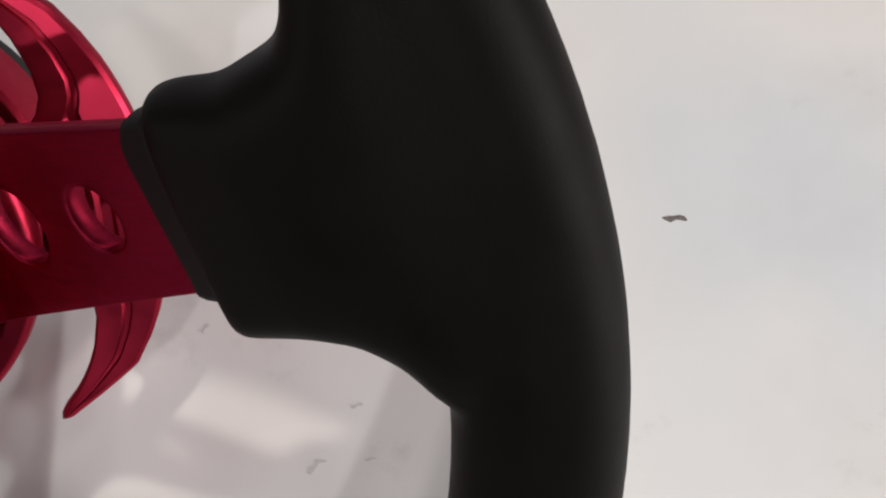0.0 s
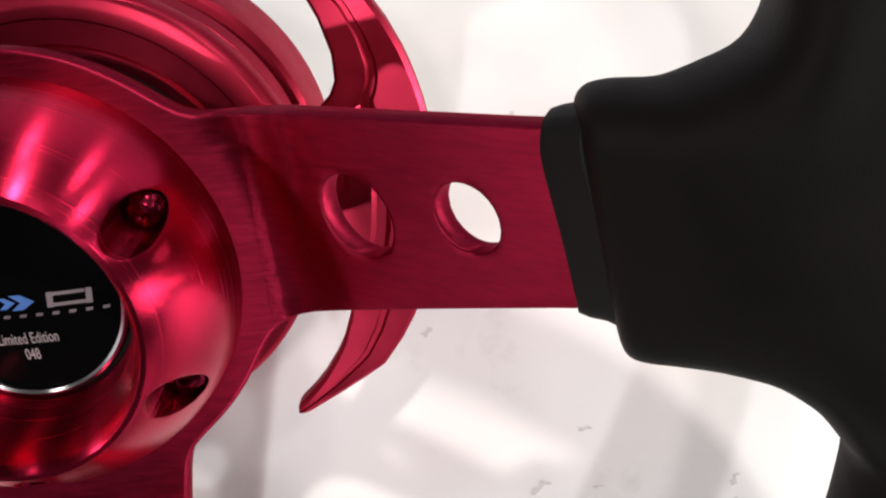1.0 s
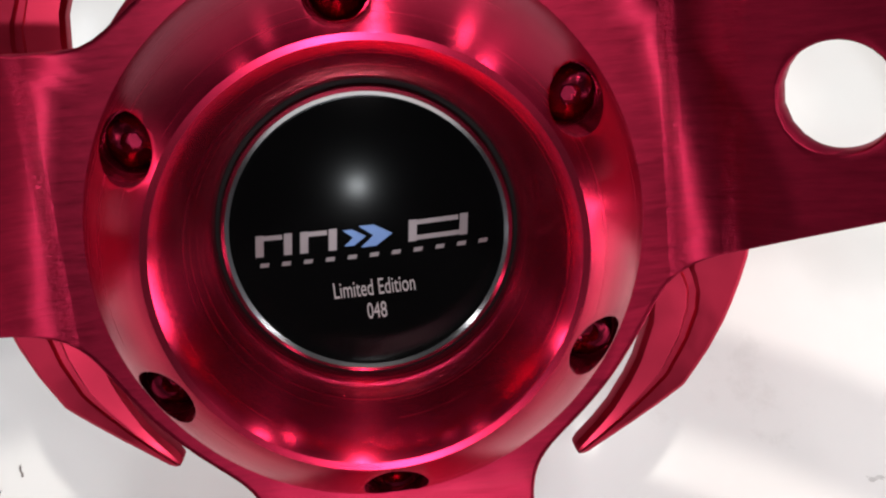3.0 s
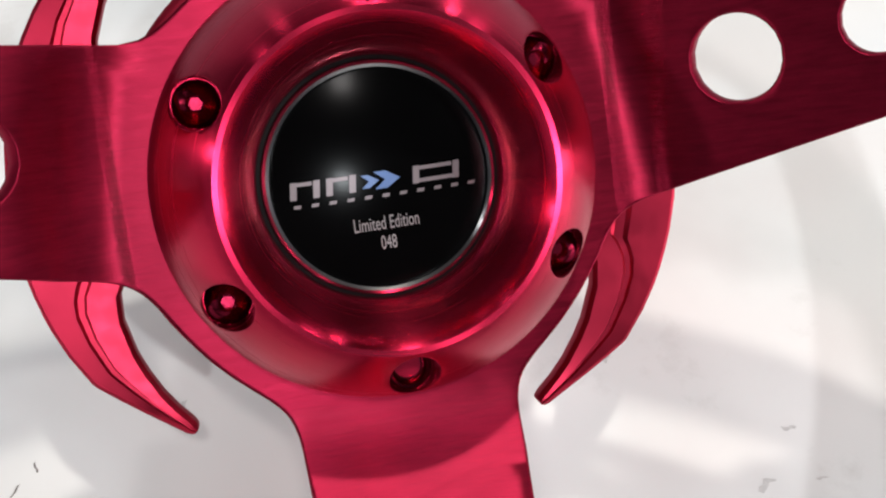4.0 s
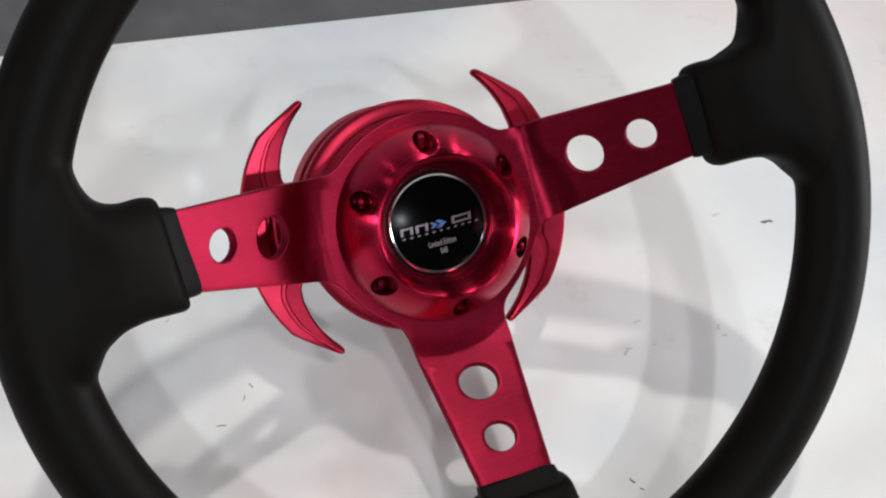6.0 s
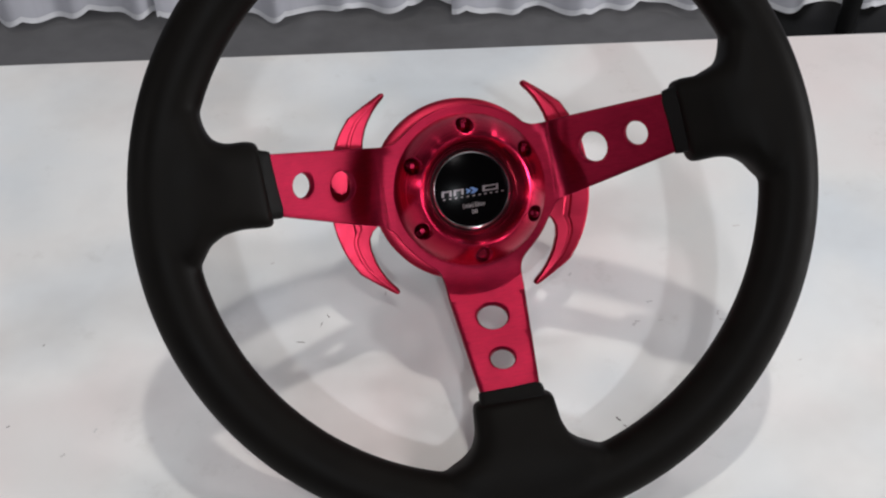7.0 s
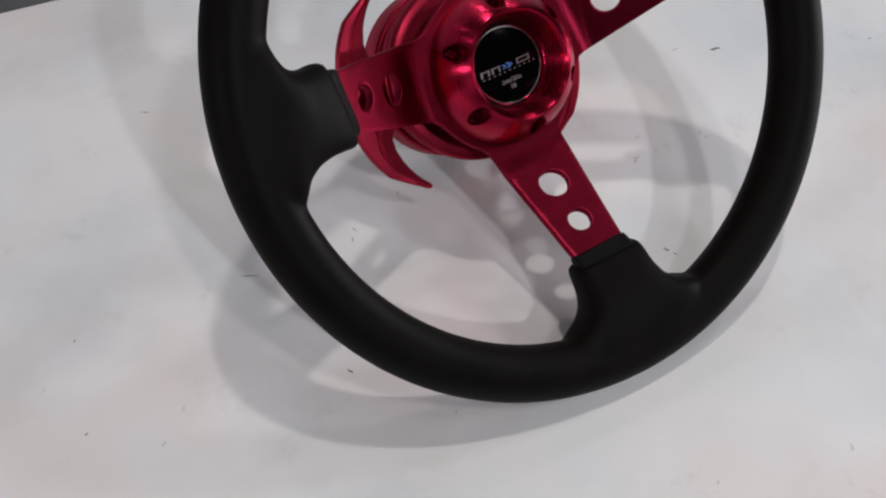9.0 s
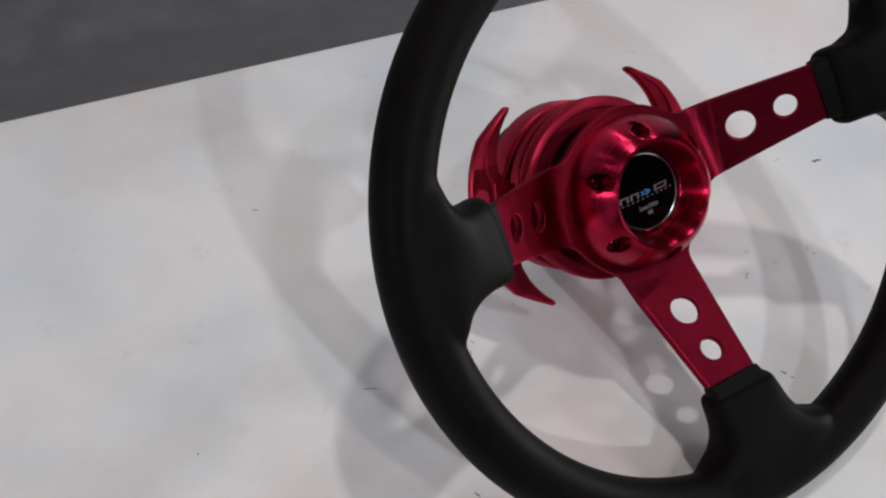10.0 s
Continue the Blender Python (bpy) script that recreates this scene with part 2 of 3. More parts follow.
# ---- hall ----
def hall():
    bm = box(bmesh.new(), (-6, -7, -0.1), (6, 5, 0.0))
    tagged(new("floor", mesh_from("floor", bm, CARPET, False)), "dark grey carpeted hall floor", "floor", kind="structure")
    bm = box(bmesh.new(), (-6, -7, 5.2), (6, 5, 5.3))
    tagged(new("ceiling", mesh_from("ceiling", bm, CEILING, False)), "dark high hall ceiling", "ceiling", kind="structure")
    for name, lo, hi in (("wall_north", (-3.6, 5, 0), (3.6, 5.1, 5.2)), ("wall_south", (-3.6, -7.1, 0), (3.6, -7, 5.2)),
                         ("wall_west", (-3.6, -7, 0), (-3.5, 5, 5.2)), ("wall_east", (3.5, -7, 0), (3.6, 5, 5.2))):
        tagged(new(name, mesh_from(name, box(bmesh.new(), lo, hi), WALL, False)), "plain dark painted hall wall", "wall", kind="structure")


def drape(x0, x1, y, seed):
    """One hanging pleated panel with a pale hem."""
    rng = random.Random(seed)
    thing = new("drape")
    thing.location = ((x0 + x1) / 2, y, 0)
    waves = [(w * rng.uniform(0.9, 1.1), rng.uniform(0, 6.28), a) for w, a in ((0.13, 0.016), (0.21, 0.014), (0.075, 0.004))]
    cols = int((x1 - x0) / 0.006)

    def off(x, h):
        grow = 0.55 + 0.45 * (1 - h / 2.4)
        return grow * sum(a * math.sin(2 * math.pi * x / w + p) for w, p, a in waves)

    def hem_z(x):
        cusp = abs(math.sin(math.pi * x / waves[0][0] + 0.45 + waves[0][1] / 2))
        return 0.018 + 0.016 * (1 - cusp) ** 1.5 + 0.007 * math.sin(x * 9 + seed)

    for name, mat, lo, hi, thick in (("cloth", DRAPE, 0.012, 2.4, 0.0), ("hem", HEM, 0.0, 0.012, 0.0012)):
        bm = bmesh.new()
        levels = [lo + (hi - lo) * (i / (12 if name == "cloth" else 2)) ** 1.6 for i in range(13 if name == "cloth" else 3)]
        rings = []
        for side in (-1, 1):
            grid = [[bm.verts.new((x - thing.location.x, off(x, h) + side * (0.0006 + thick), (h + hem_z(x)) if h < 0.1 else h + 0.03))
                     for x in [x0 + (x1 - x0) * i / cols for i in range(cols + 1)]] for h in levels]
            for a, b in zip(grid, grid[1:]):
                for i in range(cols):
                    bm.faces.new((a[i], a[i + 1], b[i + 1], b[i]))
            rings.append(grid)
        f, g = rings
        for i in range(cols):
            bm.faces.new((f[0][i], f[0][i + 1], g[0][i + 1], g[0][i]))
        part(name, bm, mat, thing, "pale stitched hem" if name == "hem" else "")
    return tagged(thing, "grey pleated fabric drape hanging just off the floor", "drape", "drapes of the booth")


def drape_post(x, y):
    thing = new("drape_stand")
    thing.location = (x, y, 0)
    part("post", lathe([(0, 0.012), (0.019, 0.012), (0.019, 2.44), (0.015, 2.45), (0, 2.45)], 24), BLACK, thing)
    bm = box(bmesh.new(), (-0.16, -0.06, 0), (0.16, 0.16, 0.012), 0.003)
    part("base_plate", bm, BLACK, thing)
    return tagged(thing, "black metal upright of the drape stand", "stand")


hall()
for i, (x0, x1, y) in enumerate(((-2.3, -1.32, 1.52), (-1.34, -0.46, 1.53), (-0.48, 0.13, 1.52), (0.11, 0.62, 1.495), (0.60, 1.35, 1.48), (1.33, 2.3, 1.47))):
    drape(x0, x1, y, 11 + i)
drape_post(0.895, 1.39)


# ---- table ----
def table():
    thing = new("display_table")
    thing.location = (0.05, -0.12, 0)
    x0, x1, y0, y1 = -0.95, 0.85, -0.50, 0.428
    bm = box(bmesh.new(), (x0, y0, TABLE_Z - 0.032), (x1, y1, TABLE_Z), 0.0025)
    part("tabletop", bm, TABLE, thing, "scuffed white tabletop")
    bm = box(bmesh.new(), (x0, y1, TABLE_Z - 0.030), (x1, y1 + 0.0022, TABLE_Z - 0.0025), 0.0008)
    part("edging", bm, TABLE_EDGE, thing, "thin grey edging strip")
    for lx in (x0 + 0.08, x1 - 0.08):
        for ly in (y0 + 0.08, y1 - 0.08):
            bm = lathe([(0, 0), (0.017, 0), (0.02, 0.004), (0.02, 0.03), (0.015, 0.034), (0.015, TABLE_Z - 0.034), (0, TABLE_Z - 0.034)], 20)
            bmesh.ops.translate(bm, vec=(lx, ly, 0), verts=bm.verts[:])
            part("leg", bm, STEEL, thing)
    # dirt and scuffs on the top: place, length, width, turn
    rng = random.Random(5)
    for x, y, long, wide, turn in ((0.215, 0.074, 0.010, 0.0028, -20), (0.156, 0.008, 0.006, 0.003, 40), (0.079, -0.069, 0.006, 0.0013, -70), (0.082, -0.074, 0.004, 0.0012, -60),
                                   (-0.155, 0.013, 0.014, 0.0009, -24), (-0.128, -0.071, 0.006, 0.0014, -80), (-0.232, -0.073, 0.005, 0.003, 0), (0.094, -0.224, 0.006, 0.003, 30),
                                   (-0.087, -0.118, 0.005, 0.0015, 40), (-0.280, -0.016, 0.003, 0.002, 0), (-0.266, -0.051, 0.003, 0.001, 10), (0.327, 0.039, 0.005, 0.001, 0),
                                   (0.017, -0.211, 0.003, 0.002, 0), (-0.050, 0.038, 0.005, 0.0018, 60), (-0.086, 0.021, 0.007, 0.001, -75), (-0.171, 0.169, 0.008, 0.001, -30),
                                   (-0.090, 0.015, 0.006, 0.0007, 65), (-0.103, 0.001, 0.008, 0.0009, -15), (0.196, -0.033, 0.004, 0.0015, 0), (0.103, 0.003, 0.008, 0.0035, 20),
                                   (0.119, 0.004, 0.005, 0.001, 0), (0.091, 0.123, 0.004, 0.0025, 60), (0.069, 0.047, 0.005, 0.003, 10), (0.115, 0.020, 0.006, 0.002, -10), (-0.122, 0.070, 0.004, 0.002, 0),
                                   (-0.2167, -0.0572, 0.004, 0.0025, 30), (-0.2572, 0.0089, 0.0022, 0.0014, 0), (0.188, 0.085, 0.009, 0.0020, -12), (0.1571, 0.0022, 0.005, 0.002, -40)):
        bm = bmesh.new()
        ring = []
        for i in range(14):
            a = 2 * math.pi * i / 14
            k = rng.uniform(0.35, 0.95)
            px, py = 0.5 * long * k * math.cos(a), 0.5 * wide * k * math.sin(a) + 0.25 * wide * math.sin(3 * math.cos(a))
            c, s = math.cos(radians(turn)), math.sin(radians(turn))
            ring.append((x - thing.location.x + px * c - py * s, y - thing.location.y + px * s + py * c))
        top = [bm.verts.new((px, py, TABLE_Z + 0.00012)) for px, py in ring]
        low = [bm.verts.new((px, py, TABLE_Z - 0.0002)) for px, py in ring]
        bm.faces.new(top)
        for i in range(14):
            bm.faces.new((low[i], low[(i + 1) % 14], top[(i + 1) % 14], top[i]))
        dark = wide < 0.00145 and not (0.09 < x < 0.2 and abs(y) < 0.04) or (x, y) == (0.215, 0.074)
        part("scuff", bm, DIRT if dark else SMUDGE, thing, "dark speck of dirt" if dark else "faint grey smudge", smooth=False)
    return tagged(thing, "white laminate display table with scuffs and dirt", "table")


table()

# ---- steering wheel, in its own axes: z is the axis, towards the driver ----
WHEEL = Matrix(((0.99219, -0.11257, 0.05367, 0), (0.11362, 0.63857, -0.76113, 0), (0.05141, 0.76129, 0.64637, 0.857475), (0, 0, 0, 1)))
TURN = radians(10.5)
RIM_R, RIM_T, RIM_Z = 0.1606, 0.0152, 0.0337
PLATE_Z = -0.0180
# angle, where the spoke starts to rise, its slope, and its two holes
SPOKES = ((TURN, 0.0522, 0.731, 0.0698, 0.0906), (math.pi - TURN, 0.0522, 0.731, 0.0698, 0.0906), (-math.pi / 2, 0.0484, 0.714, 0.0690, 0.0899))
HOLE_A, HOLE_B = 0.0084, 0.0066
BENT = 0.81  # round holes, foreshortened along the slope
ROOT, TIP = 0.0595, 0.115

wheel = new("steering_wheel")
wheel.matrix_world = WHEEL
tagged(wheel, "red deep-dish steering wheel with black leather rim leaning on the table", "steering wheel")


def rise(u, ub, slope, w=0.0042, v=0.0):
    # the bend is slightly bowed round the hub
    arc = 0.25 * min(max((0.085 - u) / 0.035, 0.0), 1.0) * min(max((0.029 - abs(v)) / 0.008, 0.0), 1.0)
    x = u + arc * (math.hypot(u, v) - u) - ub
    return 0.0 if x < -w else slope * x if x > w else slope * (x + w) ** 2 / (4 * w)


def half_width(u):
    return 0.0212 + (0.0157 - 0.0212) * min(max((u - 0.055) / 0.05, 0.0), 1.0)


def slant(a, u, v):
    """The grips of the two side spokes end upright, not square to the spoke."""
    up = math.copysign(1.0, math.cos(a)) * v if abs(math.cos(a)) > 0.5 else 0.0
    return up * (0.06 if math.cos(a) > 0 else 0.23) * min(max((0.138 - u) / 0.02, 0.0), 1.0)


def spoke_plate():
    bm = bmesh.new()

    def lift(x, y):
        z = PLATE_Z
        for a, ub, slope, _, _ in SPOKES:
            u, v = x * math.cos(a) + y * math.sin(a), -x * math.sin(a) + y * math.cos(a)
            if u > 0 and abs(v) < 0.03:
                z = max(z, PLATE_Z + rise(u, ub, slope, 0.0048, v))
        return bm.verts.new((x, y, z))

    def outside(x, y):
        """Signed distance to disc and spokes, melted together."""
        ds = [math.hypot(x, y) - 0.0470]
        for a, *_ in SPOKES:
            u, v = x * math.cos(a) + y * math.sin(a), -x * math.sin(a) + y * math.cos(a)
            ds.append(abs(v) - half_width(u) if u > 0 else 1.0)
        k = 0.0032
        return -k * math.log(sum(math.exp(-max(min(d, 0.2), -0.06) / k) for d in ds))

    nv = 11
    angles = []
    for a, *_ in SPOKES:
        for i in range(nv):
            v = half_width(ROOT) * (2 * i / (nv - 1) - 1)
            angles.append((a + math.atan2(v, ROOT), math.hypot(v, ROOT)))
    fixed = sorted((t % (2 * math.pi), r) for t, r in angles)
    ring_edge = []
    for i, (t, r) in enumerate(fixed):
        ring_edge.append((t, r))
        t2 = fixed[(i + 1) % len(fixed)][0] + (2 * math.pi if i + 1 == len(fixed) else 0)
        if t2 - t > 0.25:
            steps = 44
            for j in range(1, steps):
                tt = t + (t2 - t) * j / steps
                lo, hi = 0.03, 0.0632
                for _ in range(30):
                    mid = (lo + hi) / 2
                    lo, hi = (mid, hi) if outside(mid * math.cos(tt), mid * math.sin(tt)) < 0 else (lo, mid)
                ring_edge.append((tt, lo))
    rows = 30
    grid = [[lift((0.02 + (r - 0.02) * j / rows) * math.cos(t), (0.02 + (r - 0.02) * j / rows) * math.sin(t)) for t, r in ring_edge] for j in range(rows + 1)]
    n = len(ring_edge)
    for a, b in zip(grid, grid[1:]):
        for i in range(n):
            bm.faces.new((a[i], a[(i + 1) % n], b[(i + 1) % n], b[i]))
    for a, ub, slope, ha, hb in SPOKES:
        ca, sa = math.cos(a), math.sin(a)

        def at(u, v):
            return bm.verts.new((u * ca - v * sa, u * sa + v * ca, PLATE_Z + rise(u, ub, slope, 0.0048, v)))

        def across(u):
            return [(u, half_width(u) * (2 * i / (nv - 1) - 1)) for i in range(nv)]

        def patch(u0, u1, centre, radius):
            side = 9
            lo, hi = across(u0), across(u1)
            loop = lo + [(u0 + (u1 - u0) * i / side, half_width(u0 + (u1 - u0) * i / side)) for i in range(1, side)]
            loop += hi[::-1] + [(u1 - (u1 - u0) * i / side, -half_width(u1 - (u1 - u0) * i / side)) for i in range(1, side)]
            rings = []
            for j in range(7):
                f = (j / 6) ** 0.8
                ring = []
                for u, v in loop:
                    d = math.hypot(u - centre, v)
                    ring.append(at(u + (centre + (u - centre) / d * radius * BENT - u) * f, v + (v / d * radius - v) * f))
                rings.append(ring)
            m = len(loop)
            for r0, r1 in zip(rings, rings[1:]):
                for i in range(m):
                    bm.faces.new((r0[i], r0[(i + 1) % m], r1[(i + 1) % m], r1[i]))

        def band(u0, u1, steps):
            lines = [[at(u, v) for u, v in across(u0 + (u1 - u0) * i / steps)] for i in range(steps + 1)]
            for r0, r1 in zip(lines, lines[1:]):
                for i in range(nv - 1):
                    bm.faces.new((r0[i], r0[i + 1], r1[i + 1], r1[i]))

        mid = (ha + BENT * HOLE_A + hb - BENT * HOLE_B) / 2
        patch(ROOT, mid, ha, HOLE_A)
        patch(mid, hb + BENT * HOLE_B + 0.005, hb, HOLE_B)
        band(hb + BENT * HOLE_B + 0.005, TIP, 3)
    bmesh.ops.remove_doubles(bm, verts=bm.verts[:], dist=0.00012)
    bmesh.ops.recalc_face_normals(bm, faces=bm.faces[:])
    if sum(f.normal.z for f in bm.faces) < 0:
        bmesh.ops.reverse_faces(bm, faces=bm.faces[:])
    for f in bm.faces:
        f.smooth = True
    me = bpy.data.meshes.new("spoke_plate")
    bm.to_mesh(me)
    bm.free()
    me.materials.append(RED_FLAT)
    ob = new("spoke_plate", me)
    sol = ob.modifiers.new("thick", "SOLIDIFY")
    sol.thickness, sol.offset = 0.0046, -1.0
    bev = ob.modifiers.new("edge", "BEVEL")
    bev.width, bev.segments, bev.limit_method, bev.angle_limit = 0.00045, 2, "ANGLE", radians(50)
    settled(ob)
    ob.parent = wheel
    return tagged(ob, "brushed red spoke plate with round holes")


def rim():
    bm = bmesh.new()
    seg, tube = 220, 32
    rings = []
    for i in range(seg):
        a = 2 * math.pi * i / seg
        rings.append([bm.verts.new(((RIM_R + RIM_T * math.cos(b)) * math.cos(a), (RIM_R + RIM_T * math.cos(b)) * math.sin(a), RIM_Z + RIM_T * math.sin(b)))
                      for b in [2 * math.pi * j / tube for j in range(tube)]])
    for i in range(seg):
        a, b = rings[i], rings[(i + 1) % seg]
        for j in range(tube):
            bm.faces.new((a[j], b[j], b[(j + 1) % tube], a[(j + 1) % tube]))
    # the moulded grips where the spokes enter: distance, half width, middle height, half thickness
    stations = ((0.1092, 0.0203, 0.0228, 0.0092), (0.1110, 0.0215, 0.0233, 0.0108), (0.116, 0.0218, 0.0252, 0.0120), (0.124, 0.0226, 0.0280, 0.0134),
                (0.131, 0.0255, 0.0303, 0.0143), (0.137, 0.0310, 0.0319, 0.0147), (0.1415, 0.0375, 0.0328, 0.0149), (0.146, 0.0420, 0.0333, 0.0150), (0.152, 0.0440, 0.0336, 0.0150), (0.158, 0.0440, 0.0337, 0.0148))
    for a, *_ in SPOKES:
        ca, sa = math.cos(a), math.sin(a)
        loops = []
        for u, w, z, t in stations:
            ring = []
            for j in range(36):
                b = 2 * math.pi * j / 36
                c, s = math.cos(b), math.sin(b)
                v = w * math.copysign(abs(c) ** 0.45, c)
                if abs(ca) > 0.5 and v * ca > 0:
                    v *= (0.94 if ca > 0 and u < 0.125 else 1.0) - 0.31 * max(0.0, 1 - abs(u - 0.1395) / (0.0245 if u < 0.1395 else 0.014))
                if ca > 0.5:
                    v -= 0.0022 * (min(max((0.160 - u) / 0.02, 0.0), 1.0) if v < 0 else max(0.0, 1 - abs(u - 0.145) / 0.014))
                h = t * math.copysign(abs(s) ** 0.6, s)
                # the wide stations follow the ring
                uu = u - max(0.0, RIM_R - math.sqrt(max(RIM_R ** 2 - v * v, 0))) * min(max((u - 0.13) / 0.015, 0), 1)
                uu += slant(a, u, v) + (0.0017 if ca > 0.5 and u < 0.12 else 0.0)
                ring.append((uu * ca - v * sa, uu * sa + v * ca, z + h))
            loops.append(ring)
        loft(bm, loops)
    bmesh.ops.recalc_face_normals(bm, faces=bm.faces[:])
    me = bpy.data.meshes.new("rim")
    bm.to_mesh(me)
    bm.free()
    ob = new("rim", me)
    rem = ob.modifiers.new("one_skin", "REMESH")
    rem.mode, rem.voxel_size, rem.use_smooth_shade = "VOXEL", 0.0013, True
    smo = ob.modifiers.new("soften", "SMOOTH")
    smo.factor, smo.iterations = 0.5, 22
    settled(ob)
    ob.data.materials.clear()
    ob.data.materials.append(LEATHER)
    for p in ob.data.polygons:
        p.use_smooth = True
    ob.parent = wheel
    return tagged(ob, "black leather rim with moulded thumb grips")


def sleeves(holder):
    for a, ub, slope, _, _ in SPOKES:
        ca, sa = math.cos(a), math.sin(a)
        bm = bmesh.new()
        loops = []
        for u, w, t in ((0.1050, 0.0160, 0.0036), (0.1052, 0.0168, 0.0045), (0.1070, 0.0172, 0.0052), (0.1095, 0.0174, 0.0056), (0.1115, 0.0180, 0.0064), (0.118, 0.0180, 0.0064)):
            ring = []
            for j in range(32):
                b = 2 * math.pi * j / 32
                c, s = math.cos(b), math.sin(b)
                v, h = w * math.copysign(abs(c) ** 0.3, c), t * math.copysign(abs(s) ** 0.5, s)
                uu = u + (0.0017 if ca > 0.5 else 0.0) + slant(a, u, v) - 0.35 * h + 0.0005 * math.sin(7 * v / w)
                z = PLATE_Z + rise(min(u + slant(a, u, v), 0.112), ub, slope) - 0.0023
                ring.append((uu * ca - v * sa, uu * sa + v * ca, z + h))
            loops.append(ring)
        loft(bm, loops)
        part("spoke_sleeve", bm, SLEEVE, holder, "black rubber sleeve")


def horn_ring():
    outer = [(0.0421, -0.0180), (0.0420, -0.0162), (0.0417, -0.0134), (0.0411, -0.0104), (0.0402, -0.0075), (0.0389, -0.0045), (0.0372, -0.0014), (0.0354, 0.0013), (0.0336, 0.0036), (0.0319, 0.0054),
             (0.0307, 0.0065), (0.0297, 0.0072), (0.0287, 0.0071), (0.0278, 0.0063), (0.0269, 0.0047), (0.0260, 0.0022), (0.0251, -0.0008), (0.0243, -0.0040), (0.0236, -0.0070), (0.0230, -0.0096), (0.0226, -0.0112),
             (0.0225, -0.0150), (0.0250, -0.0180)]
    ob = new("horn_ring", mesh_from("horn_ring", lathe(outer, 144, closed=True), RED_TURN, True, 30))
    cutter = bmesh.new()
    for i in range(6):
        a = radians(30 + 60 * i)
        made = bmesh.ops.create_cone(cutter, cap_ends=True, segments=32, radius1=0.0046, radius2=0.0050, depth=0.03)["verts"]
        bmesh.ops.translate(cutter, vec=(0.0352 * math.cos(a), 0.0352 * math.sin(a), 0.0052), verts=made)
    cut_me = bpy.data.meshes.new("cut")
    cutter.to_mesh(cut_me)
    cutter.free()
    cut = new("cut", cut_me)
    boo = ob.modifiers.new("pockets", "BOOLEAN")
    boo.operation, boo.object, boo.solver = "DIFFERENCE", cut, "EXACT"
    bev = ob.modifiers.new("edge", "BEVEL")
    bev.width, bev.segments, bev.limit_method, bev.angle_limit = 0.0003, 2, "ANGLE", radians(40)
    settled(ob)
    bpy.data.objects.remove(cut)
    ob.parent = wheel
    tagged(ob, "turned red ring with recessed screw pockets")
    # five button-head screws; the sixth pocket is empty
    for i in range(6):
        a = radians(30 + 60 * i)
        if i == 4:
            # a black plug stands for the darkness down the empty hole
            bm = lathe([(0, -0.0106), (0.0024, -0.0106), (0.0026, -0.0095), (0.0028, -0.0096), (0.0028, -0.0124), (0, -0.0124)], 28)
            bmesh.ops.translate(bm, vec=(0.0352 * math.cos(a), 0.0352 * math.sin(a), 0), verts=bm.verts[:])
            part("screw_hole_dark", bm, BLACK, wheel, "black plug for the dark inside the empty screw hole")
            bm = lathe([(0.0029, -0.0120), (0.0029, -0.0074), (0.0033, -0.0069), (0.0039, -0.0070), (0.0043, -0.0077), (0.0043, -0.0120)], 28, True)
            bmesh.ops.translate(bm, vec=(0.0352 * math.cos(a), 0.0352 * math.sin(a), 0), verts=bm.verts[:])
            part("collar", bm, RED_SCREW, wheel, "red collar of the empty screw hole")
            continue
        bm = lathe([(0, -0.0042), (0.0012, -0.0042), (0.0013, -0.0022), (0.0016, -0.0019), (0.0026, -0.0023), (0.0038, -0.0034), (0.0043, -0.0050), (0.0044, -0.0066), (0, -0.0066)], 24)
        for v in bm.verts:
            if abs(v.co.x) + abs(v.co.y) < 0.002 and v.co.z > -0.005:
                t = math.atan2(v.co.y, v.co.x)
                r = math.hypot(v.co.x, v.co.y) / max(math.cos((t % (math.pi / 3)) - math.pi / 6), 0.5) * 0.9
                v.co.x, v.co.y = r * math.cos(t), r * math.sin(t)
        bmesh.ops.translate(bm, vec=(0.0352 * math.cos(a), 0.0352 * math.sin(a), -0.0028), verts=bm.verts[:])
        part("screw", bm, RED_SCREW, wheel, "red hex socket screw")


def text_mesh(name, body, size, at, mat, parent, squeeze=1.0):
    cu = bpy.data.curves.new(name, "FONT")
    cu.body, cu.size, cu.align_x, cu.align_y, cu.extrude = body, size, "CENTER", "CENTER", 0.00004
    ob = new(name, cu)
    me = bpy.data.meshes.new_from_object(ob.evaluated_get(bpy.context.evaluated_depsgraph_get()))
    bpy.data.objects.remove(ob)
    for v in me.vertices:
        v.co.x = v.co.x * squeeze + at[0]
        v.co.y += at[1]
        v.co.z += dome(v.co.x, v.co.y) + 0.00008
    me.materials.clear()
    me.materials.append(mat)
    ob = new(name, me)
    ob.parent = parent
    return ob


def dome(x, y):
    return -0.0112 + 0.0016 * (1 - (x * x + y * y) / 0.0199 ** 2)


def polygon(bm, pts, lift=0.00008, thick=0.00006):
    top = [bm.verts.new((x, y, dome(x, y) + lift + thick)) for x, y in pts]
    low = [bm.verts.new((x, y, dome(x, y) + lift - thick)) for x, y in pts]
    bm.faces.new(top)
    bm.faces.new(low[::-1])
    for i in range(len(pts)):
        j = (i + 1) % len(pts)
        bm.faces.new((low[i], low[j], top[j], top[i]))


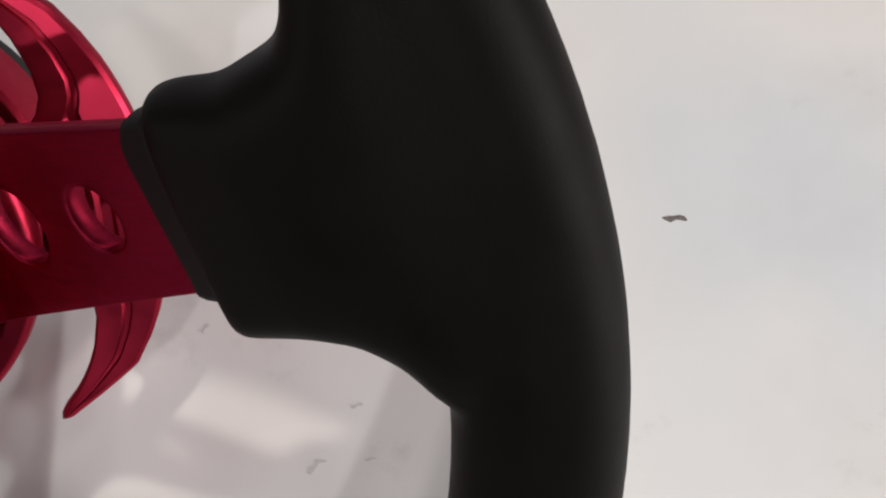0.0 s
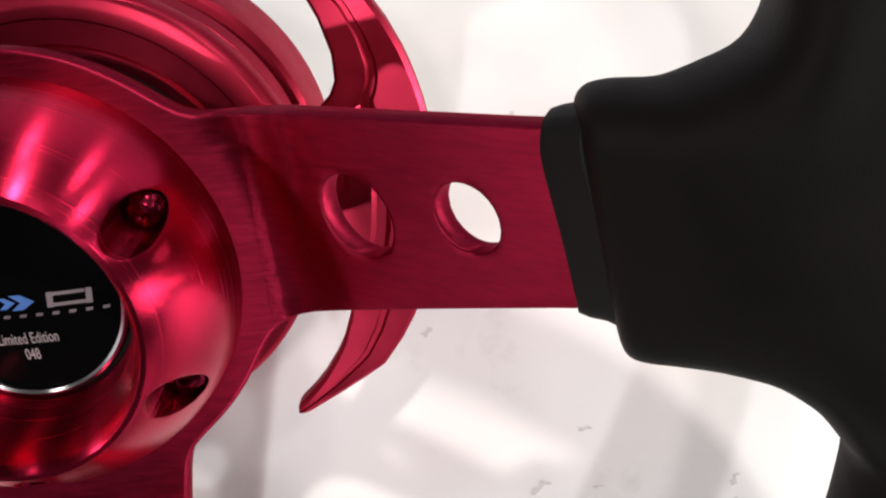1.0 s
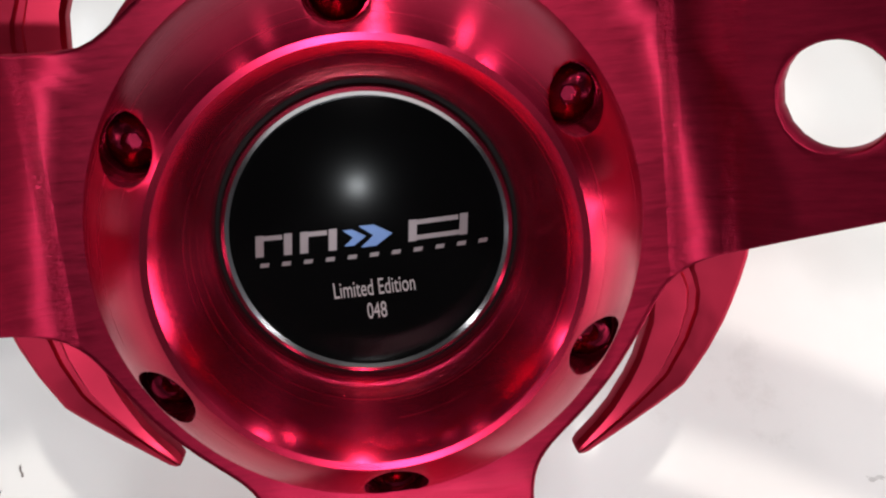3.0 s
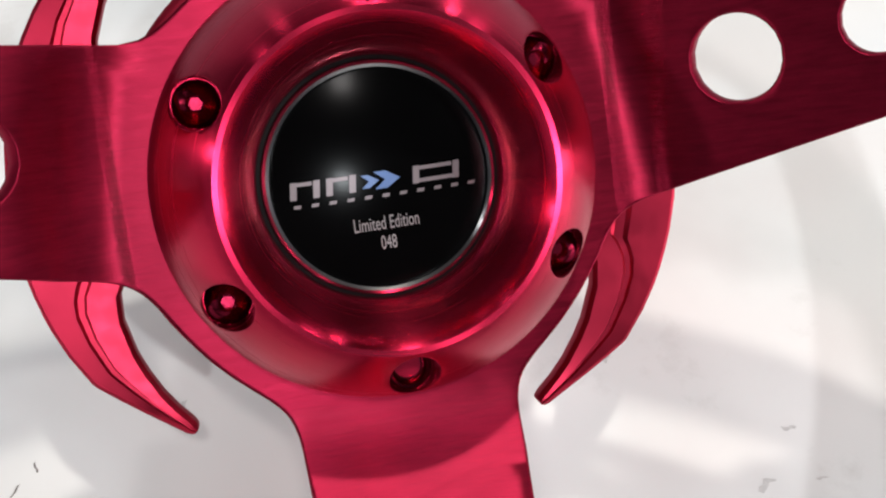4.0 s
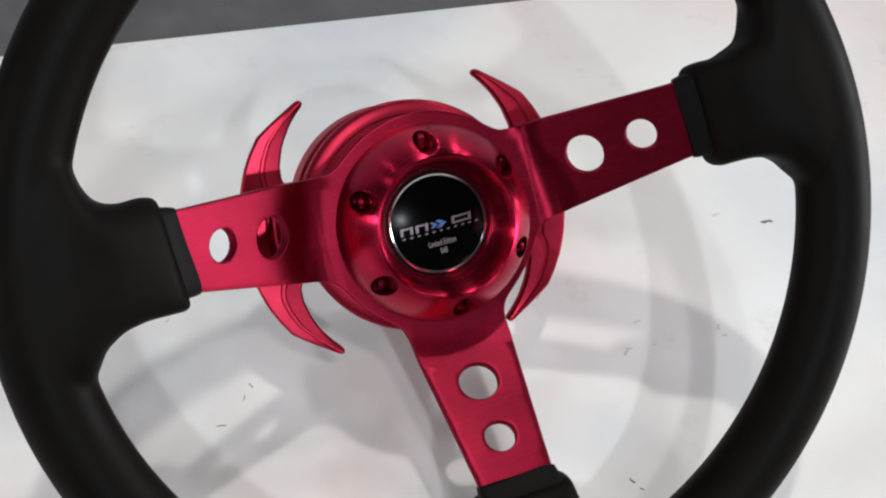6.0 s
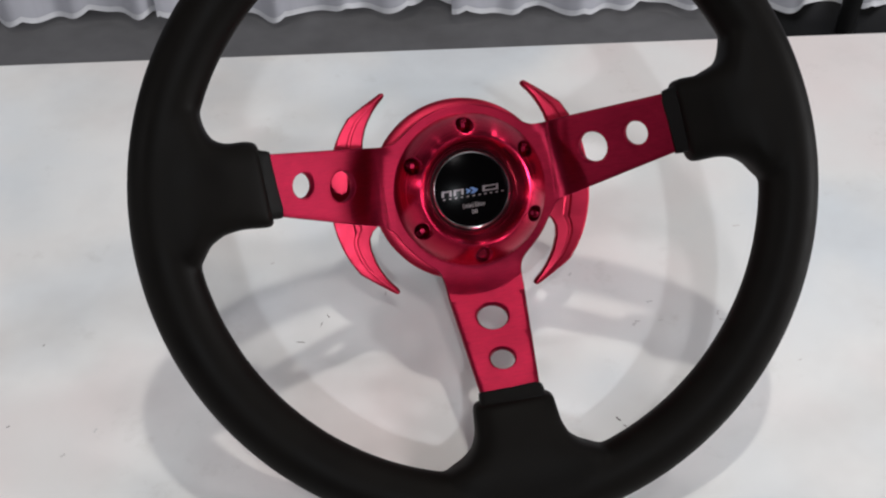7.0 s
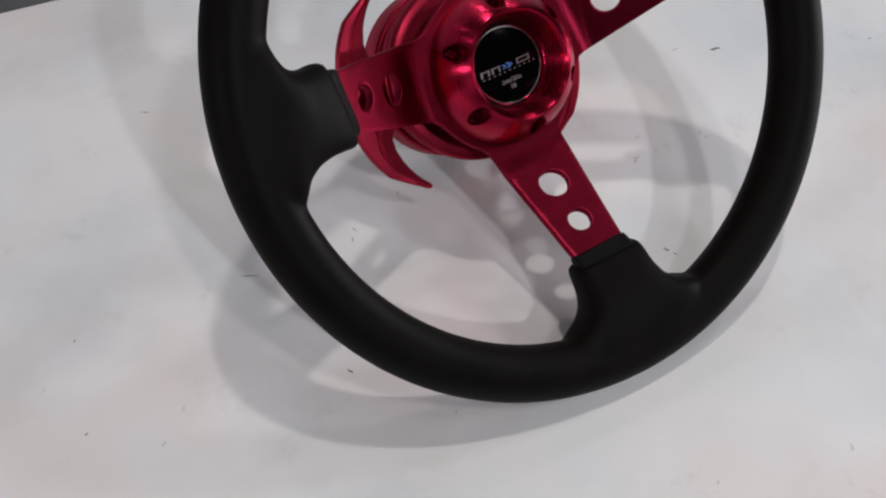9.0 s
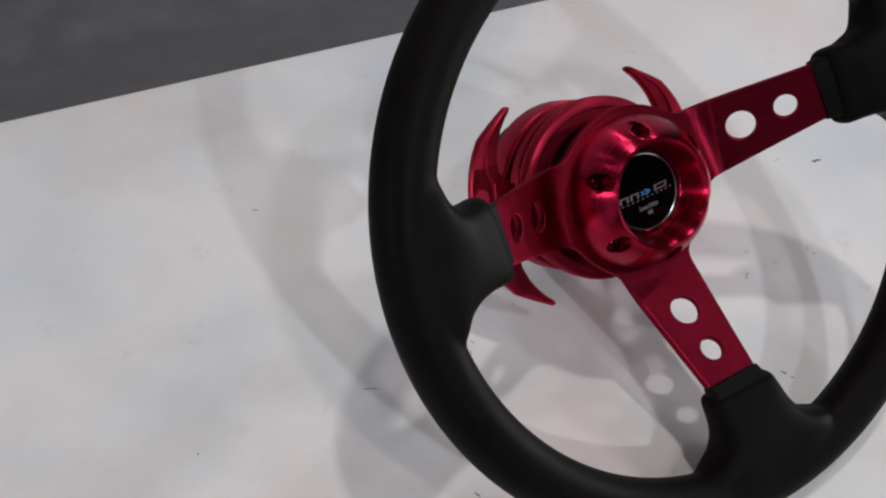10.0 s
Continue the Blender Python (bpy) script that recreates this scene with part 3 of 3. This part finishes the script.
def horn_button():
    rings = [(0, dome(0, 0))] + [(r, dome(r, 0)) for r in (0.003, 0.006, 0.009, 0.012, 0.015, 0.0175, 0.0192, 0.0199)] + [(0.0199, -0.0150), (0, -0.0150)]
    button = part("horn_button", lathe(rings, 96), GLOSS, wheel, "glossy black horn button with silver print")
    part("bezel", lathe([(0.0199, -0.0145), (0.0199, -0.0110), (0.0202, -0.0101), (0.0208, -0.0098), (0.0214, -0.0102), (0.0218, -0.0114), (0.0218, -0.0145)], 96, True), CHROME, button, "chrome bezel")
    part("gap_ring", lathe([(0.0218, -0.0150), (0.0218, -0.0124), (0.0225, -0.0126), (0.0225, -0.0150)], 96, True), BLACK, button, "black ring in the gap round the bezel")
    # the maker's mark as plain slanted blocks, with a blue arrow
    y0, y1 = -0.0019, 0.0013
    for x0, x1 in ((-0.0168, -0.0156), (-0.0126, -0.0114), (-0.0102, -0.0090), (-0.0060, -0.0048), (0.0058, 0.0070), (0.0134, 0.0146)):
        bm = bmesh.new()
        polygon(bm, [(x0, y0), (x1, y0), (x1 + 0.0004, y1), (x0 + 0.0004, y1)])
        part("mark_block", bm, SILVER, button, "silver printed block")
    for x0, x1, ya, yb in ((-0.0158, -0.0124, 0.0005, 0.0012), (-0.0092, -0.0058, 0.0005, 0.0012), (0.0068, 0.0136, 0.0005, 0.0012), (0.0068, 0.0136, -0.0018, -0.0011)):
        bm = bmesh.new()
        polygon(bm, [(x0 + 0.0002, ya), (x1 - 0.0001, ya), (x1 - 0.0001, yb), (x0 + 0.0002, yb)], 0.00003, 0.00004)
        part("mark_block", bm, SILVER, button, "silver printed block")
    bm = bmesh.new()
    polygon(bm, [(-0.0012, y0), (0.0010, y0), (0.0036, -0.0003), (0.0010, y1), (-0.0012, y1), (0.0008, -0.0003)])
    part("mark_arrow", bm, BLUE, button, "blue printed arrow")
    bm = bmesh.new()
    polygon(bm, [(-0.0036, y0 + 0.0004), (-0.0022, y0 + 0.0004), (-0.0003, -0.0003), (-0.0022, y1 - 0.0004), (-0.0036, y1 - 0.0004), (-0.0022, -0.0003)])
    part("mark_arrow", bm, BLUE, button, "blue printed arrow")
    for i in range(11):
        x = -0.0164 + i * 0.00325
        bm = bmesh.new()
        polygon(bm, [(x, -0.0035), (x + 0.0013, -0.0035), (x + 0.0015, -0.0029), (x + 0.0002, -0.0029)])
        part("mark_bar", bm, SILVER, button, "small silver bar")
    text_mesh("lettering", "Limited Edition", 0.0036, (0.0, -0.0083), INK, button, 0.56)
    text_mesh("lettering", "048", 0.0036, (0.0, -0.0120), INK, button, 0.56)


def quick_release():
    part("hub_boss", lathe([(0, -0.0156), (0.0195, -0.0156), (0.0195, -0.0228), (0.0380, -0.0228), (0.0380, -0.0466), (0.030, -0.0468), (0, -0.0468)], 72), BLACK, wheel, "black boss behind the plate")
    body = part("quick_release", lathe([(0.020, -0.0471), (0.0400, -0.0471), (0.0406, -0.0486), (0.0458, -0.0486), (0.0464, -0.0478), (0.0510, -0.0478),
                                        (0.0522, -0.0486), (0.0527, -0.0498), (0.0527, -0.0552), (0.0520, -0.0566), (0.0505, -0.0572), (0.0400, -0.0575), (0.0400, -0.0632), (0.020, -0.0632)], 128, True),
                RED_DISC, wheel, "red quick-release coupling with paddles")
    part("paddle_ring", lathe([(0.030, -0.0634), (0.0490, -0.0634), (0.0500, -0.0642), (0.0500, -0.0704), (0.0490, -0.0712), (0.030, -0.0712)], 128, True), RED_DISC, body)
    part("rear_disc", lathe([(0.025, -0.0714), (0.0400, -0.0714), (0.0400, -0.0760), (0.0500, -0.0768), (0.0512, -0.0780), (0.0512, -0.0968), (0.0502, -0.0984), (0.0440, -0.0990), (0.025, -0.0990)], 128, True), RED_DISC, body)
    part("hub_adapter", lathe([(0.0, -0.0992), (0.0430, -0.0992), (0.0430, -0.1208), (0.0420, -0.1216), (0.0, -0.1216)], 96), BLACK, body, "black hub adapter resting on the table")
    shape = ((0, 0.0480, 0.0772), (9, 0.0480, 0.0773), (15, 0.0482, 0.0775), (18.5, 0.0490, 0.0776), (20, 0.0530, 0.0776), (22, 0.0572, 0.0777), (25, 0.0606, 0.0778),
             (30, 0.0632, 0.0778), (36, 0.0652, 0.0777), (37, 0.0656, 0.0774), (41, 0.0667, 0.0759), (46, 0.0680, 0.0744), (50, 0.0688, 0.0735), (54.0, 0.0695, 0.0730), (55.0, 0.0700, 0.0726), (55.4, 0.0706, 0.0720))
    for centre, out in ((-4.5, 0.0022), (175.7, 0.0)):
        bm = bmesh.new()
        loops = []
        both = [(a, i + out, o + out) for a, i, o in [(-a, i, o) for a, i, o in shape[:0:-1]] + list(shape)]
        for a, i, o in both:
            t = radians(a + centre)
            m = i + (o - i) * 0.55
            e = min(0.0010, (o - i) * 0.3)
            tip = 0.0012 * (abs(a) / 53.6) ** 2
            section = ((i + e * 0.4, -0.0032), (i, -0.0024), (i, 0.0012), (i + e, 0.0024), (m - 0.08 * (o - i), 0.0026), (m - 0.04 * (o - i), 0.0017), (m + 0.04 * (o - i), 0.0017), (m + 0.08 * (o - i), 0.0024), (o - e, 0.0022), (o, 0.0012), (o, -0.0024), (o - e * 0.4, -0.0032))
            loops.append([(r * math.cos(t), r * math.sin(t), -0.0672 + z + tip) for r, z in section])
        loft(bm, loops)
        part("paddle", bm, RED_DISC, body, "curved red release paddle", sharp=28)


spoke_plate()
the_rim = rim()
sleeves(the_rim)
horn_ring()
horn_button()
quick_release()
